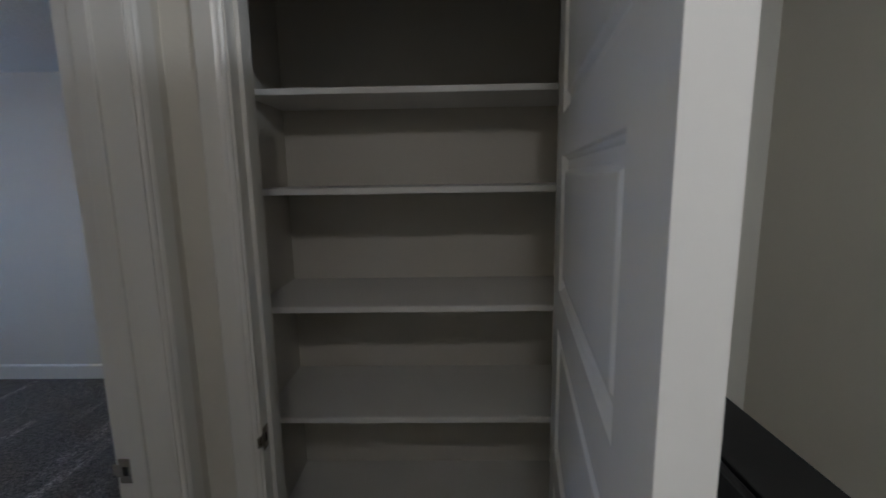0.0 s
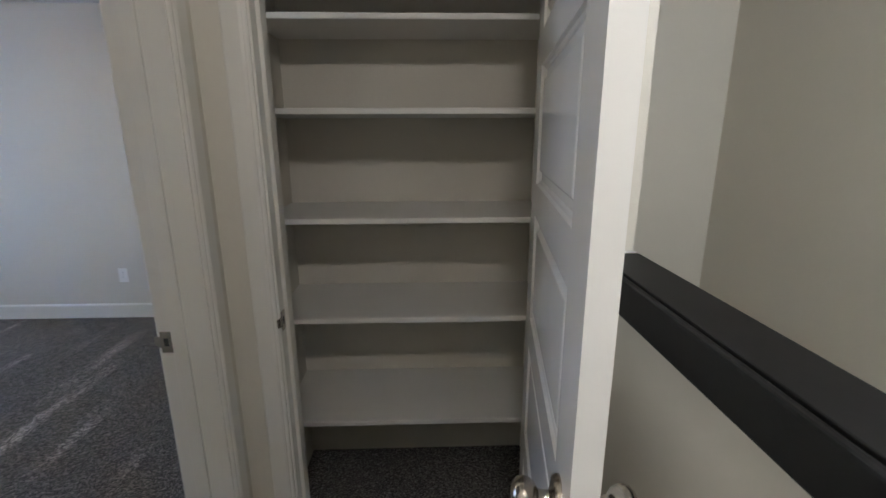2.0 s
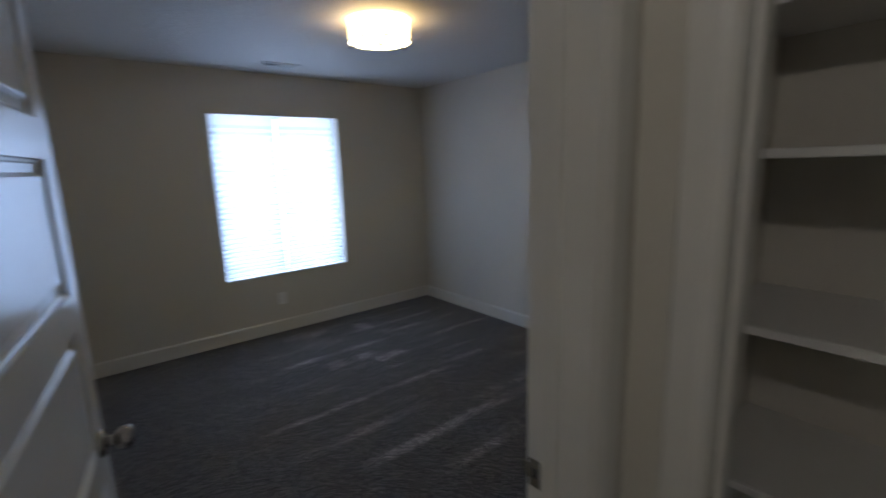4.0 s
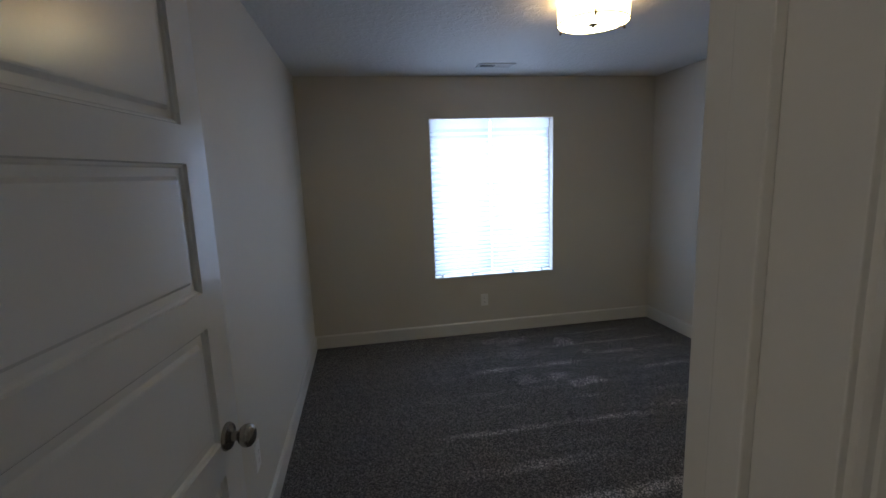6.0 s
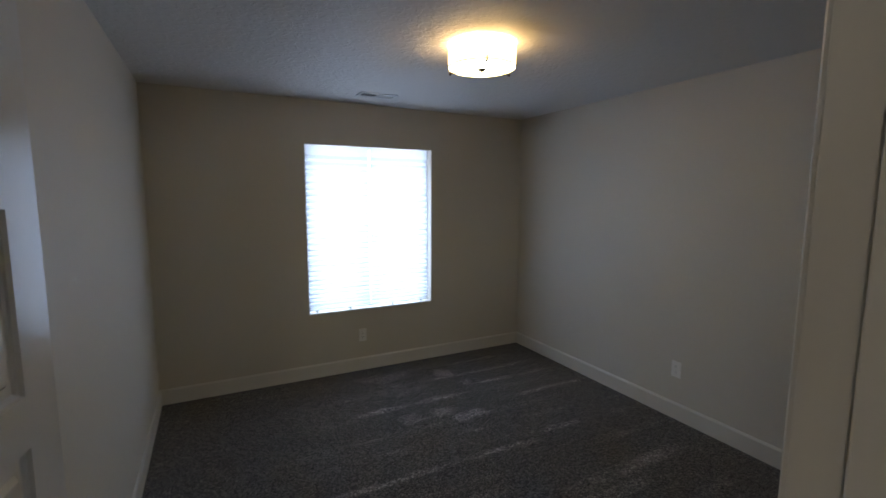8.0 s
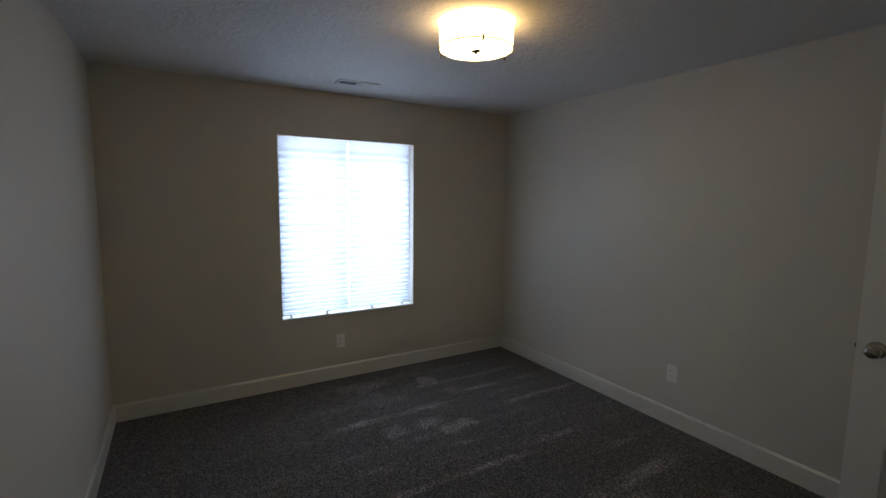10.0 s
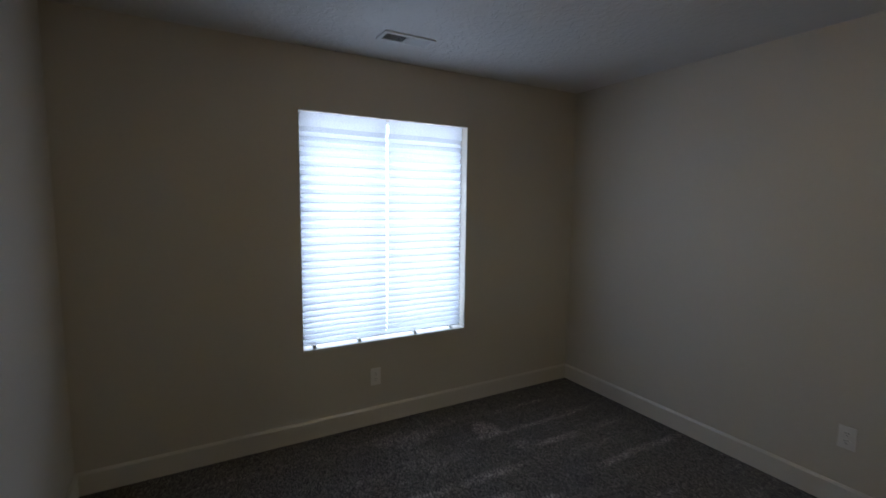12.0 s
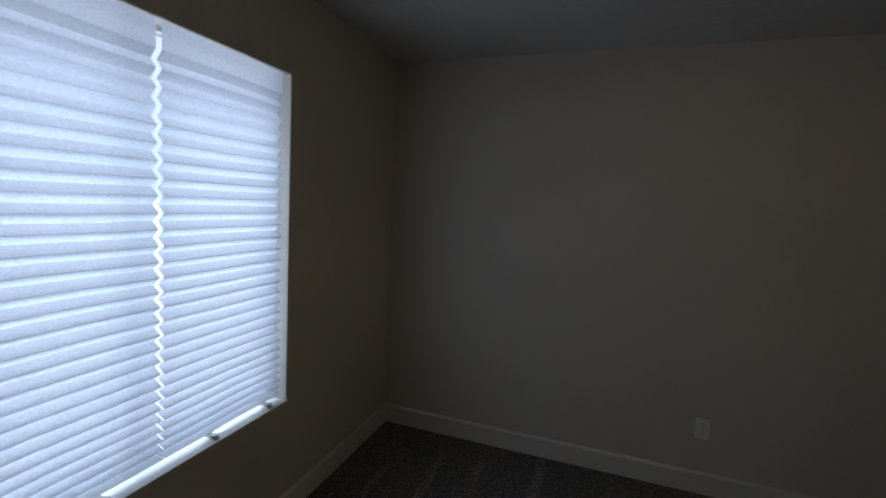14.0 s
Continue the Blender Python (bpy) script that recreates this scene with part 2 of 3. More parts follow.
def glow_material(name, colour, strength):
    m = bpy.data.materials.new(name)
    m.use_nodes = True
    b = m.node_tree.nodes["Principled BSDF"]
    b.inputs["Base Color"].default_value = (0.8, 0.78, 0.72, 1)
    b.inputs["Roughness"].default_value = 0.6
    b.inputs["Emission Color"].default_value = (*colour, 1)
    b.inputs["Emission Strength"].default_value = strength
    return m


def glass_material():
    m = bpy.data.materials.new("window_glass")
    m.use_nodes = True
    b = m.node_tree.nodes["Principled BSDF"]
    b.inputs["Transmission Weight"].default_value = 1.0
    b.inputs["Roughness"].default_value = 0.0
    b.inputs["IOR"].default_value = 1.45
    return m


CEILING, CARPET, PAPER, GLASS = ceiling_material(), carpet_material(), shade_material(), glass_material()
DRUM = glow_material("lit_fabric_shade", (1.0, 0.64, 0.26), DRUM_GLOW * 0.70)
DIFFUSER = glow_material("lit_glass_diffuser", (1.0, 0.84, 0.45), DRUM_GLOW * 1.3)


# ---- mesh helpers ----
def finish(name, bm, mat, smooth=False):
    bmesh.ops.recalc_face_normals(bm, faces=bm.faces)
    me = bpy.data.meshes.new(name)
    bm.to_mesh(me)
    bm.free()
    me.materials.append(mat)
    if smooth:
        me.shade_smooth()
        me.set_sharp_from_angle(angle=radians(35))
    return me


def part(name, bm, mat, parent, label="", smooth=False):
    ob = new(name, finish(name, bm, mat, smooth))
    ob.parent = parent
    if label:
        ob["label"] = label
    return ob


def add_box(bm, x0, x1, y0, y1, z0, z1, bevel=0.0):
    made = bmesh.ops.create_cube(bm, size=1)
    vs = made["verts"]
    for v in vs:
        v.co = Vector(((x0 + x1) / 2 + v.co.x * (x1 - x0), (y0 + y1) / 2 + v.co.y * (y1 - y0), (z0 + z1) / 2 + v.co.z * (z1 - z0)))
    if bevel:
        es = list({e for v in vs for e in v.link_edges})
        bmesh.ops.bevel(bm, geom=es, offset=bevel, segments=2, affect="EDGES", profile=0.6)
    return bm


def box(x0, x1, y0, y1, z0, z1, bevel=0.0):
    return add_box(bmesh.new(), x0, x1, y0, y1, z0, z1, bevel)


def lathe(profile, steps=32, m=None):
    """A turned shape round z from (radius, height) pairs."""
    bm = bmesh.new()
    rings = []
    for r, z in profile:
        if r < 1e-6:
            rings.append([bm.verts.new((0, 0, z))])
        else:
            rings.append([bm.verts.new((r * math.cos(a), r * math.sin(a), z)) for a in [2 * math.pi * i / steps for i in range(steps)]])
    for a, b in zip(rings, rings[1:]):
        for i in range(steps):
            q = [a[i % len(a)], a[(i + 1) % len(a)], b[(i + 1) % len(b)], b[i % len(b)]]
            q = list(dict.fromkeys(q))
            if len(q) > 2:
                bm.faces.new(q)
    if m:
        bmesh.ops.transform(bm, matrix=m, verts=bm.verts)
    return bm


def solid_wall(name, axis, a0, a1, u0, u1, z0, z1, holes=(), mat=None, bead=None):
    """A wall with thickness a0..a1 across `axis`, u along it, and rectangular holes (u0, u1, z0, z1) right through."""
    us = sorted({u0, u1, *[h[0] for h in holes], *[h[1] for h in holes]})
    zs = sorted({z0, z1, *[h[2] for h in holes], *[h[3] for h in holes]})
    us, zs = [u for u in us if u0 <= u <= u1], [z for z in zs if z0 <= z <= z1]
    full = {}
    for i in range(len(us) - 1):
        for j in range(len(zs) - 1):
            cu, cz = (us[i] + us[i + 1]) / 2, (zs[j] + zs[j + 1]) / 2
            full[i, j] = not any(h[0] < cu < h[1] and h[2] < cz < h[3] for h in holes)
    bm = bmesh.new()
    seen = {}

    def v(a, i, j):
        if (a, i, j) not in seen:
            seen[a, i, j] = bm.verts.new((a, us[i], zs[j]) if axis == "x" else (us[i], a, zs[j]))
        return seen[a, i, j]

    for (i, j), f in full.items():
        if not f:
            continue
        for a in (a0, a1):
            bm.faces.new([v(a, i, j), v(a, i + 1, j), v(a, i + 1, j + 1), v(a, i, j + 1)])
        for di, dj, p, q in ((-1, 0, (i, j), (i, j + 1)), (1, 0, (i + 1, j), (i + 1, j + 1)), (0, -1, (i, j), (i + 1, j)), (0, 1, (i, j + 1), (i + 1, j + 1))):
            if not full.get((i + di, j + dj), False):
                bm.faces.new([v(a0, *p), v(a0, *q), v(a1, *q), v(a1, *p)])
    # rounded drywall corner beads on the wall's free ends and opening edges
    if bead:
        es = [e for e in bm.edges if bead(*[v.co for v in e.verts])]
        bmesh.ops.bevel(bm, geom=es, offset=0.006, segments=3, affect="EDGES", profile=0.5)
    ob = new(name, finish(name, bm, mat or WALL))
    return tagged(ob, "painted drywall wall with a light orange-peel texture", "wall", kind="structure")


# ---- large structure ----
def plain(name, bm, mat, label, category, kind="structure"):
    return tagged(new(name, finish(name, bm, mat)), label, category, kind=kind)


def slab(outline, z0, z1):
    """A flat slab over an outline that turns left all the way round."""
    bm = bmesh.new()
    low, top = ([bm.verts.new((x, y, z)) for x, y in outline] for z in (z0, z1))
    bm.faces.new(top)
    bm.faces.new(low[::-1])
    for i in range(len(outline)):
        j = (i + 1) % len(outline)
        bm.faces.new([low[i], low[j], top[j], top[i]])
    return bm


plain("floor", slab([(WEST - 0.17, SOUTH - 0.117), (EAST, SOUTH - 0.117), (EAST, HALL_S - 0.1), (WELL_W - 0.101, HALL_S - 0.1), (WELL_W - 0.101, NORTH + 0.117), (WEST - 0.17, NORTH + 0.117)], -0.12, 0.0), CARPET, "dark grey-brown cut-pile carpet with pale vacuum streaks", "carpet")
plain("ceiling", slab([(WEST - 0.17, SOUTH - 0.117), (EAST, SOUTH - 0.117), (EAST, HALL_S - 0.117), (WELL_E + 0.117, HALL_S - 0.117), (WELL_E + 0.117, NORTH + 0.117), (WEST - 0.17, NORTH + 0.117)], CEIL, CEIL + 0.15), CEILING, "white ceiling with knockdown plaster texture", "ceiling")
solid_wall("wall_west", "x", WEST - 0.17, WEST, SOUTH - 0.117, NORTH + 0.117, 0, CEIL, [(WIN_Y0, WIN_Y1, WIN_Z0, WIN_Z1)], None, lambda p, q: min(p.x, q.x) > WEST - 1e-4 and all(WIN_Y0 - 0.01 < v.y < WIN_Y1 + 0.01 and WIN_Z0 - 0.01 < v.z < WIN_Z1 + 0.01 for v in (p, q)))
solid_wall("wall_north", "y", NORTH, NORTH + 0.117, WEST, -0.2, 0, CEIL)
solid_wall("wall_south", "y", SOUTH - 0.117, SOUTH, WEST, EAST, 0, CEIL)
solid_wall("wall_east", "x", EAST, HALL_W, HALL_S, HALL_N + 0.117, 0, CEIL, [(BED_Y0 - 0.018, BED_Y1 + 0.018, 0, HEAD)])
solid_wall("wall_east_inner", "x", EAST, LC_W, HALL_N + 0.117, NORTH, 0, CEIL, [(NC_Y0 - 0.018, NC_Y1 + 0.018, 0, HEAD)])
solid_wall("wall_linen_closet_front", "y", HALL_N, HALL_N + 0.117, HALL_W, WELL_W, 0, CEIL, [(LC_X0 - 0.018, LC_X1 + 0.018, 0, HEAD)], None, lambda p, q: min(p.x, q.x) > WELL_W - 1e-4 and abs(p.z - q.z) > 0.1)
solid_wall("wall_linen_closet_back", "y", LC_BACK, LC_BACK + 0.117, LC_W, WELL_W, 0, CEIL)
solid_wall("wall_linen_closet_side", "x", 0.014, WELL_W, HALL_N + 0.117, LC_BACK, 0, CEIL)
solid_wall("wall_wardrobe", "x", -0.32, -0.2, LC_BACK + 0.117, NORTH, 0, CEIL)
solid_wall("wall_hall_south", "y", HALL_S - 0.117, HALL_S, HALL_W, WELL_E, -1.4, CEIL)
solid_wall("wall_stairwell_east", "x", WELL_E, WELL_E + 0.117, HALL_S - 0.117, WELL_N + 0.117, -1.4, CEIL)
solid_wall("wall_stairwell_north", "y", WELL_N, WELL_N + 0.117, WELL_W - 0.117, WELL_E, -1.4, CEIL)
solid_wall("wall_stairwell_west", "x", WELL_W - 0.101, WELL_W, HALL_S, WELL_N, -1.4, -0.001)
solid_wall("wall_stairwell_west_upper", "x", WELL_W - 0.117, WELL_W, LC_BACK + 0.117, WELL_N, 0, CEIL)
plain("floor_stair_landing", box(WELL_W, WELL_E, HALL_S, WELL_N, -1.5, -1.4), CARPET, "dark carpeted stair landing below the half wall", "carpet")
solid_wall("half_wall", "x", HALL_E, WELL_W - 0.002, HALL_S, HALL_N, 0, 1.180)


def baseboard(x0, x1, y0, y1, face):
    """One length of flat baseboard with an eased top; face: the side towards the room."""
    bm = box(x0, x1, y0, y1, 0.0, 0.112)
    add_box(bm, x0, x1, y0, y1, 0.1121, 0.124)
    for v in bm.verts:
        if v.co.z > 0.12:
            if face == "+x" and abs(v.co.x - x1) < 1e-5: v.co.x -= 0.009
            if face == "-x" and abs(v.co.x - x0) < 1e-5: v.co.x += 0.009
            if face == "+y" and abs(v.co.y - y1) < 1e-5: v.co.y -= 0.009
            if face == "-y" and abs(v.co.y - y0) < 1e-5: v.co.y += 0.009
    return plain("baseboard", bm, TRIM, "white painted flat wooden baseboard along the wall", "baseboard")


BT = 0.014
baseboard(WEST, WEST + BT, SOUTH, NORTH, "+x")
baseboard(WEST + BT, EAST, NORTH - BT, NORTH, "-y")
baseboard(WEST + BT, EAST, SOUTH, SOUTH + BT, "+y")
baseboard(EAST - BT, EAST, BED_Y1 + 0.07, NC_Y0 - 0.07, "-x")
baseboard(EAST - BT, EAST, NC_Y1 + 0.07, NORTH - BT, "-x")
baseboard(HALL_W, HALL_W + BT, HALL_S, BED_Y0 - 0.075, "+x")
baseboard(HALL_E - BT, HALL_E, HALL_S, HALL_N, "-x")
baseboard(LC_X1 + 0.075, HALL_E - BT, HALL_N - BT, HALL_N, "-y")


# ---- doors ----
LEAF_T, LEAF_Z0, LEAF_H = 0.035, 0.014, 2.076
PANELS = tuple((t - 0.284, t) for t in (2.002, 1.638, 1.273, 0.908, 0.543))      # bottoms and tops
CLOSET_PANELS = ((1.758, 2.015), (1.413, 1.680), (1.064, 1.335), (0.716, 0.986), (0.370, 0.638))
WARDROBE_PANELS = ((1.712, 1.966), (1.380, 1.634), (1.054, 1.308), (0.717, 0.972), (0.387, 0.638))
KNOB_Z = 1.012


def ring_faces(bm, loops):
    for a, b in zip(loops, loops[1:]):
        for i in range(4):
            bm.faces.new([a[i], a[(i + 1) % 4], b[(i + 1) % 4], b[i]])


def panel_mesh(x0, x1, high):
    """A moulded panel seen on both faces of the leaf: cove, flat, then a raised field."""
    bm = bmesh.new()
    for face in (0, 1):
        loops = []
        for inset, depth in ((0, 0), (0.0025, 0.006), (0.007, 0.008), (0.010, 0.0115), (0.026, 0.0115), (0.034, 0.0035), (0.038, 0.003)):
            y = depth if face == 0 else LEAF_T - depth
            loops.append([bm.verts.new(p) for p in ((x0 + inset, y, inset), (x1 - inset, y, inset), (x1 - inset, y, high - inset), (x0 + inset, y, high - inset))])
        ring_faces(bm, loops)
        bm.faces.new(loops[-1])
    me = finish("panel", bm, DOOR)
    return me


def knob_mesh():
    bm = lathe([(0, 0), (0.0335, 0), (0.0335, 0.004), (0.030, 0.009), (0.018, 0.012), (0.0125, 0.015), (0.0115, 0.024), (0.013, 0.029), (0.021, 0.034), (0.0265, 0.042), (0.0278, 0.050), (0.0255, 0.058), (0.019, 0.064), (0.010, 0.067), (0, 0.0675)], 36)
    return finish("knob", bm, NICKEL, True)


KNOB = knob_mesh()


def door_leaf(width, flip, parent, panels=PANELS, stile=0.086, knob_z=KNOB_Z):
    """Five-panel moulded leaf; hinge line at the origin, x towards the free edge. flip: thickness towards +y, else -y."""
    x0, x1 = stile, width - stile
    zs = [LEAF_Z0]
    for low, top in reversed(panels):
        zs += [low, top]
    zs.append(LEAF_Z0 + LEAF_H)
    xs = [0.0, x0, x1, width]
    bm = bmesh.new()
    grid = {}
    for f, y in ((0, 0.0), (1, LEAF_T)):
        for i, x in enumerate(xs):
            for j, z in enumerate(zs):
                grid[f, i, j] = bm.verts.new((x, y, z))
        for i in range(3):
            for j in range(len(zs) - 1):
                if i == 1 and j % 2 == 1:
                    continue
                bm.faces.new([grid[f, i, j], grid[f, i + 1, j], grid[f, i + 1, j + 1], grid[f, i, j + 1]])
    for j in range(len(zs) - 1):
        for i in (0, 3):
            bm.faces.new([grid[0, i, j], grid[0, i, j + 1], grid[1, i, j + 1], grid[1, i, j]])
    for i in range(3):
        for j in (0, len(zs) - 1):
            bm.faces.new([grid[0, i, j], grid[0, i + 1, j], grid[1, i + 1, j], grid[1, i, j]])
    leaf = part("leaf", bm, DOOR, parent, "white painted moulded five-panel door leaf")
    made = {}
    for low, top in panels:
        high = round(top - low, 4)
        if high not in made:
            made[high] = panel_mesh(x0, x1, high)
        p = new("panel", made[high])
        p.parent = leaf
        p.location = (0, 0, low)
    for side in (0, 1):
        k = new("knob", KNOB)
        k.parent = leaf
        k["label"] = "round satin nickel door knob"
        k.matrix_basis = pose(width - 0.064, 0 if side == 0 else LEAF_T, knob_z, 90 if side == 0 else -90)
    part("latch_plate", box(width - 0.001, width + 0.0015, LEAF_T / 2 - 0.0125, LEAF_T / 2 + 0.0125, knob_z - 0.028, knob_z + 0.028, 0.0008), NICKEL, leaf, "satin nickel latch plate")
    part("latch", box(width, width + 0.009, LEAF_T / 2 - 0.007, LEAF_T / 2 + 0.007, knob_z - 0.009, knob_z + 0.009, 0.002), NICKEL, leaf)
    for z in (0.25, 1.05, 1.85):
        part("hinge", lathe([(0, -0.045), (0.006, -0.045), (0.006, 0.045), (0, 0.045)], 12, pose(-0.004, LEAF_T + 0.004, z)), NICKEL, leaf, "satin nickel hinge knuckle")
    # origin at the hinge pin: push thickness to the wanted side
    leaf.matrix_basis = pose(0, 0, 0) if flip else pose(0, -LEAF_T, 0)
    return leaf


def casing_mesh(length, width=0.063, thick=0.014):
    """Flat casing board with a stepped and rounded inner edge; x across from the opening, y off the wall, z along."""
    prof = [(0, 0), (0, 0.006), (0.004, 0.009), (0.010, 0.0095), (0.012, 0.0115), (0.018, thick), (width - 0.004, thick), (width, thick - 0.003), (width, 0)]
    if width < 0.04:
        prof = [(0, 0), (0, 0.009), (0.004, thick - 0.001), (width, thick), (width, 0)]
    bm = bmesh.new()
    lo = [bm.verts.new((x, y, 0)) for x, y in prof]
    hi = [bm.verts.new((x, y, length)) for x, y in prof]
    for i in range(len(prof)):
        j = (i + 1) % len(prof)
        bm.faces.new([lo[i], lo[j], hi[j], hi[i]])
    bm.faces.new(lo)
    bm.faces.new(hi)
    return bm


def casing(parent, o, across, off, along, length, width=0.063):
    """A casing board set by its axes in the world."""
    bm = casing_mesh(length, width)
    m = Matrix((Vector(across), Vector(off), Vector(along))).transposed().to_4x4()
    m.translation = Vector(o)
    bmesh.ops.transform(bm, matrix=m, verts=bm.verts)
    return part("casing", bm, TRIM, parent, "white painted door casing")


def strike(parent, m):
    """Strike plate with its hole and lip; local x along the jamb's depth, y out of the jamb, z up."""
    bm = bmesh.new()
    for z0, z1, x0, x1 in ((-0.029, -0.011, -0.014, 0.014), (0.011, 0.029, -0.014, 0.014), (-0.011, 0.011, -0.014, -0.006), (-0.011, 0.011, 0.006, 0.014)):
        add_box(bm, x0, x1, 0, 0.002, z0, z1)
    add_box(bm, 0.0142, 0.024, -0.002, 0.0012, -0.015, 0.015, 0.0008)
    add_box(bm, 0.0242, 0.032, -0.006, -0.0015, -0.013, 0.013, 0.0012)
    bmesh.ops.transform(bm, matrix=m, verts=bm.verts)
    p = part("strike_plate", bm, NICKEL, parent, "satin nickel strike plate")
    bm = box(-0.006, 0.006, 0.0002, 0.0006, -0.011, 0.011)
    bmesh.ops.transform(bm, matrix=m, verts=bm.verts)
    part("strike_hole", bm, SLOT, p)


def empty(name, label, category, kind="structure"):
    return tagged(new(name), label, category, kind=kind)


J = 0.018
# bedroom doorway, through the wall between hall and bedroom
d1 = empty("door_1", "white five-panel bedroom door standing open against the wall", "door")
part("jamb", box(EAST - 0.001, HALL_W + 0.001, BED_Y1, BED_Y1 + J, 0, HEAD - J, 0.0015), TRIM, d1)
part("jamb", box(EAST - 0.001, HALL_W + 0.001, BED_Y0 - J, BED_Y0, 0, HEAD - J, 0.0015), TRIM, d1)
part("head_jamb", box(EAST - 0.001, HALL_W + 0.001, BED_Y0 - J, BED_Y1 + J, HEAD - J, HEAD, 0.0015), TRIM, d1)
part("door_stop", box(EAST + 0.038, EAST + 0.073, BED_Y1 - 0.011, BED_Y1, 0, HEAD - J, 0.002), TRIM, d1)
part("door_stop", box(EAST + 0.038, EAST + 0.073, BED_Y0, BED_Y0 + 0.011, 0, HEAD - J, 0.002), TRIM, d1)
part("door_stop", box(EAST + 0.038, EAST + 0.073, BED_Y0 + 0.011, BED_Y1 - 0.011, HEAD - J - 0.011, HEAD - J, 0.002), TRIM, d1)
casing(d1, (HALL_W, BED_Y1 + 0.006, 0), (0, 1, 0), (1, 0, 0), (0, 0, 1), HEAD + 0.05)
casing(d1, (HALL_W, BED_Y0 - 0.006, 0), (0, -1, 0), (1, 0, 0), (0, 0, 1), HEAD + 0.05)
casing(d1, (HALL_W, BED_Y0 - 0.006, HEAD - J + 0.006), (0, 0, 1), (1, 0, 0), (0, 1, 0), BED_Y1 - BED_Y0 + 0.012)
casing(d1, (EAST, BED_Y1 + 0.006, 0), (0, 1, 0), (-1, 0, 0), (0, 0, 1), HEAD + 0.05)
casing(d1, (EAST, BED_Y0 - 0.006, 0), (0, -1, 0), (-1, 0, 0), (0, 0, 1), HEAD + 0.05, 0.02)
casing(d1, (EAST, BED_Y0 - 0.006, HEAD - J + 0.006), (0, 0, 1), (-1, 0, 0), (0, 1, 0), BED_Y1 - BED_Y0 + 0.012)
strike(d1, pose(EAST + 0.019, BED_Y1, KNOB_Z, 0, 0, 180))
leaf = door_leaf(0.797, False, d1, PANELS, 0.090, 0.992)
leaf.matrix_basis = pose(EAST - 0.006, BED_Y0 + 0.014, 0, 0, 0, 171.8) @ leaf.matrix_basis

# linen closet doorway off the hall
d2 = empty("door_2", "white five-panel linen closet door standing wide open", "door")
y0, y1 = HALL_N - 0.001, HALL_N + 0.118
part("jamb", box(LC_X0 - J, LC_X0, y0, y1, 0, HEAD - J, 0.0015), TRIM, d2)
part("jamb", box(LC_X1, LC_X1 + J, y0, y1, 0, HEAD - J, 0.0015), TRIM, d2)
part("head_jamb", box(LC_X0 - J, LC_X1 + J, y0, y1, HEAD - J, HEAD, 0.0015), TRIM, d2)
part("door_stop", box(LC_X0, LC_X0 + 0.011, y0 + 0.039, y0 + 0.074, 0, HEAD - J, 0.002), TRIM, d2)
part("door_stop", box(LC_X1 - 0.011, LC_X1, y0 + 0.039, y0 + 0.074, 0, HEAD - J, 0.002), TRIM, d2)
part("door_stop", box(LC_X0 + 0.011, LC_X1 - 0.011, y0 + 0.039, y0 + 0.074, HEAD - J - 0.011, HEAD - J, 0.002), TRIM, d2)
casing(d2, (LC_X0 - 0.006, HALL_N, 0), (-1, 0, 0), (0, -1, 0), (0, 0, 1), HEAD + 0.05)
casing(d2, (LC_X1 + 0.006, HALL_N, 0), (1, 0, 0), (0, -1, 0), (0, 0, 1), HEAD + 0.05)
casing(d2, (LC_X0 - 0.006, HALL_N, HEAD - J + 0.006), (0, 0, 1), (0, -1, 0), (1, 0, 0), LC_X1 - LC_X0 + 0.012)
strike(d2, pose(LC_X0, HALL_N + 0.019, KNOB_Z, 0, 0, -90))
leaf = door_leaf(0.763, False, d2, CLOSET_PANELS, 0.115, 1.045)
leaf.matrix_basis = pose(LC_X1 - 0.003, HALL_N - 0.009, 0, 0, 0, 261.6) @ leaf.matrix_basis

# wardrobe doorway in the bedroom
d3 = empty("door_3", "white five-panel wardrobe door standing open into the bedroom", "door")
part("jamb", box(EAST - 0.001, LC_W + 0.001, NC_Y1, NC_Y1 + J, 0, HEAD - J, 0.0015), TRIM, d3)
part("jamb", box(EAST - 0.001, LC_W + 0.001, NC_Y0 - J, NC_Y0, 0, HEAD - J, 0.0015), TRIM, d3)
part("head_jamb", box(EAST - 0.001, LC_W + 0.001, NC_Y0 - J, NC_Y1 + J, HEAD - J, HEAD, 0.0015), TRIM, d3)
casing(d3, (EAST, NC_Y1 + 0.006, 0), (0, 1, 0), (-1, 0, 0), (0, 0, 1), HEAD + 0.05)
casing(d3, (EAST, NC_Y0 - 0.006, 0), (0, -1, 0), (-1, 0, 0), (0, 0, 1), HEAD + 0.05)
casing(d3, (EAST, NC_Y0 - 0.006, HEAD - J + 0.006), (0, 0, 1), (-1, 0, 0), (0, 1, 0), NC_Y1 - NC_Y0 + 0.012)
leaf = door_leaf(0.745, True, d3, WARDROBE_PANELS, 0.118, 1.028)
leaf.matrix_basis = pose(EAST - 0.002, NC_Y1 - 0.003, 0, 0, 0, 180.5) @ leaf.matrix_basis


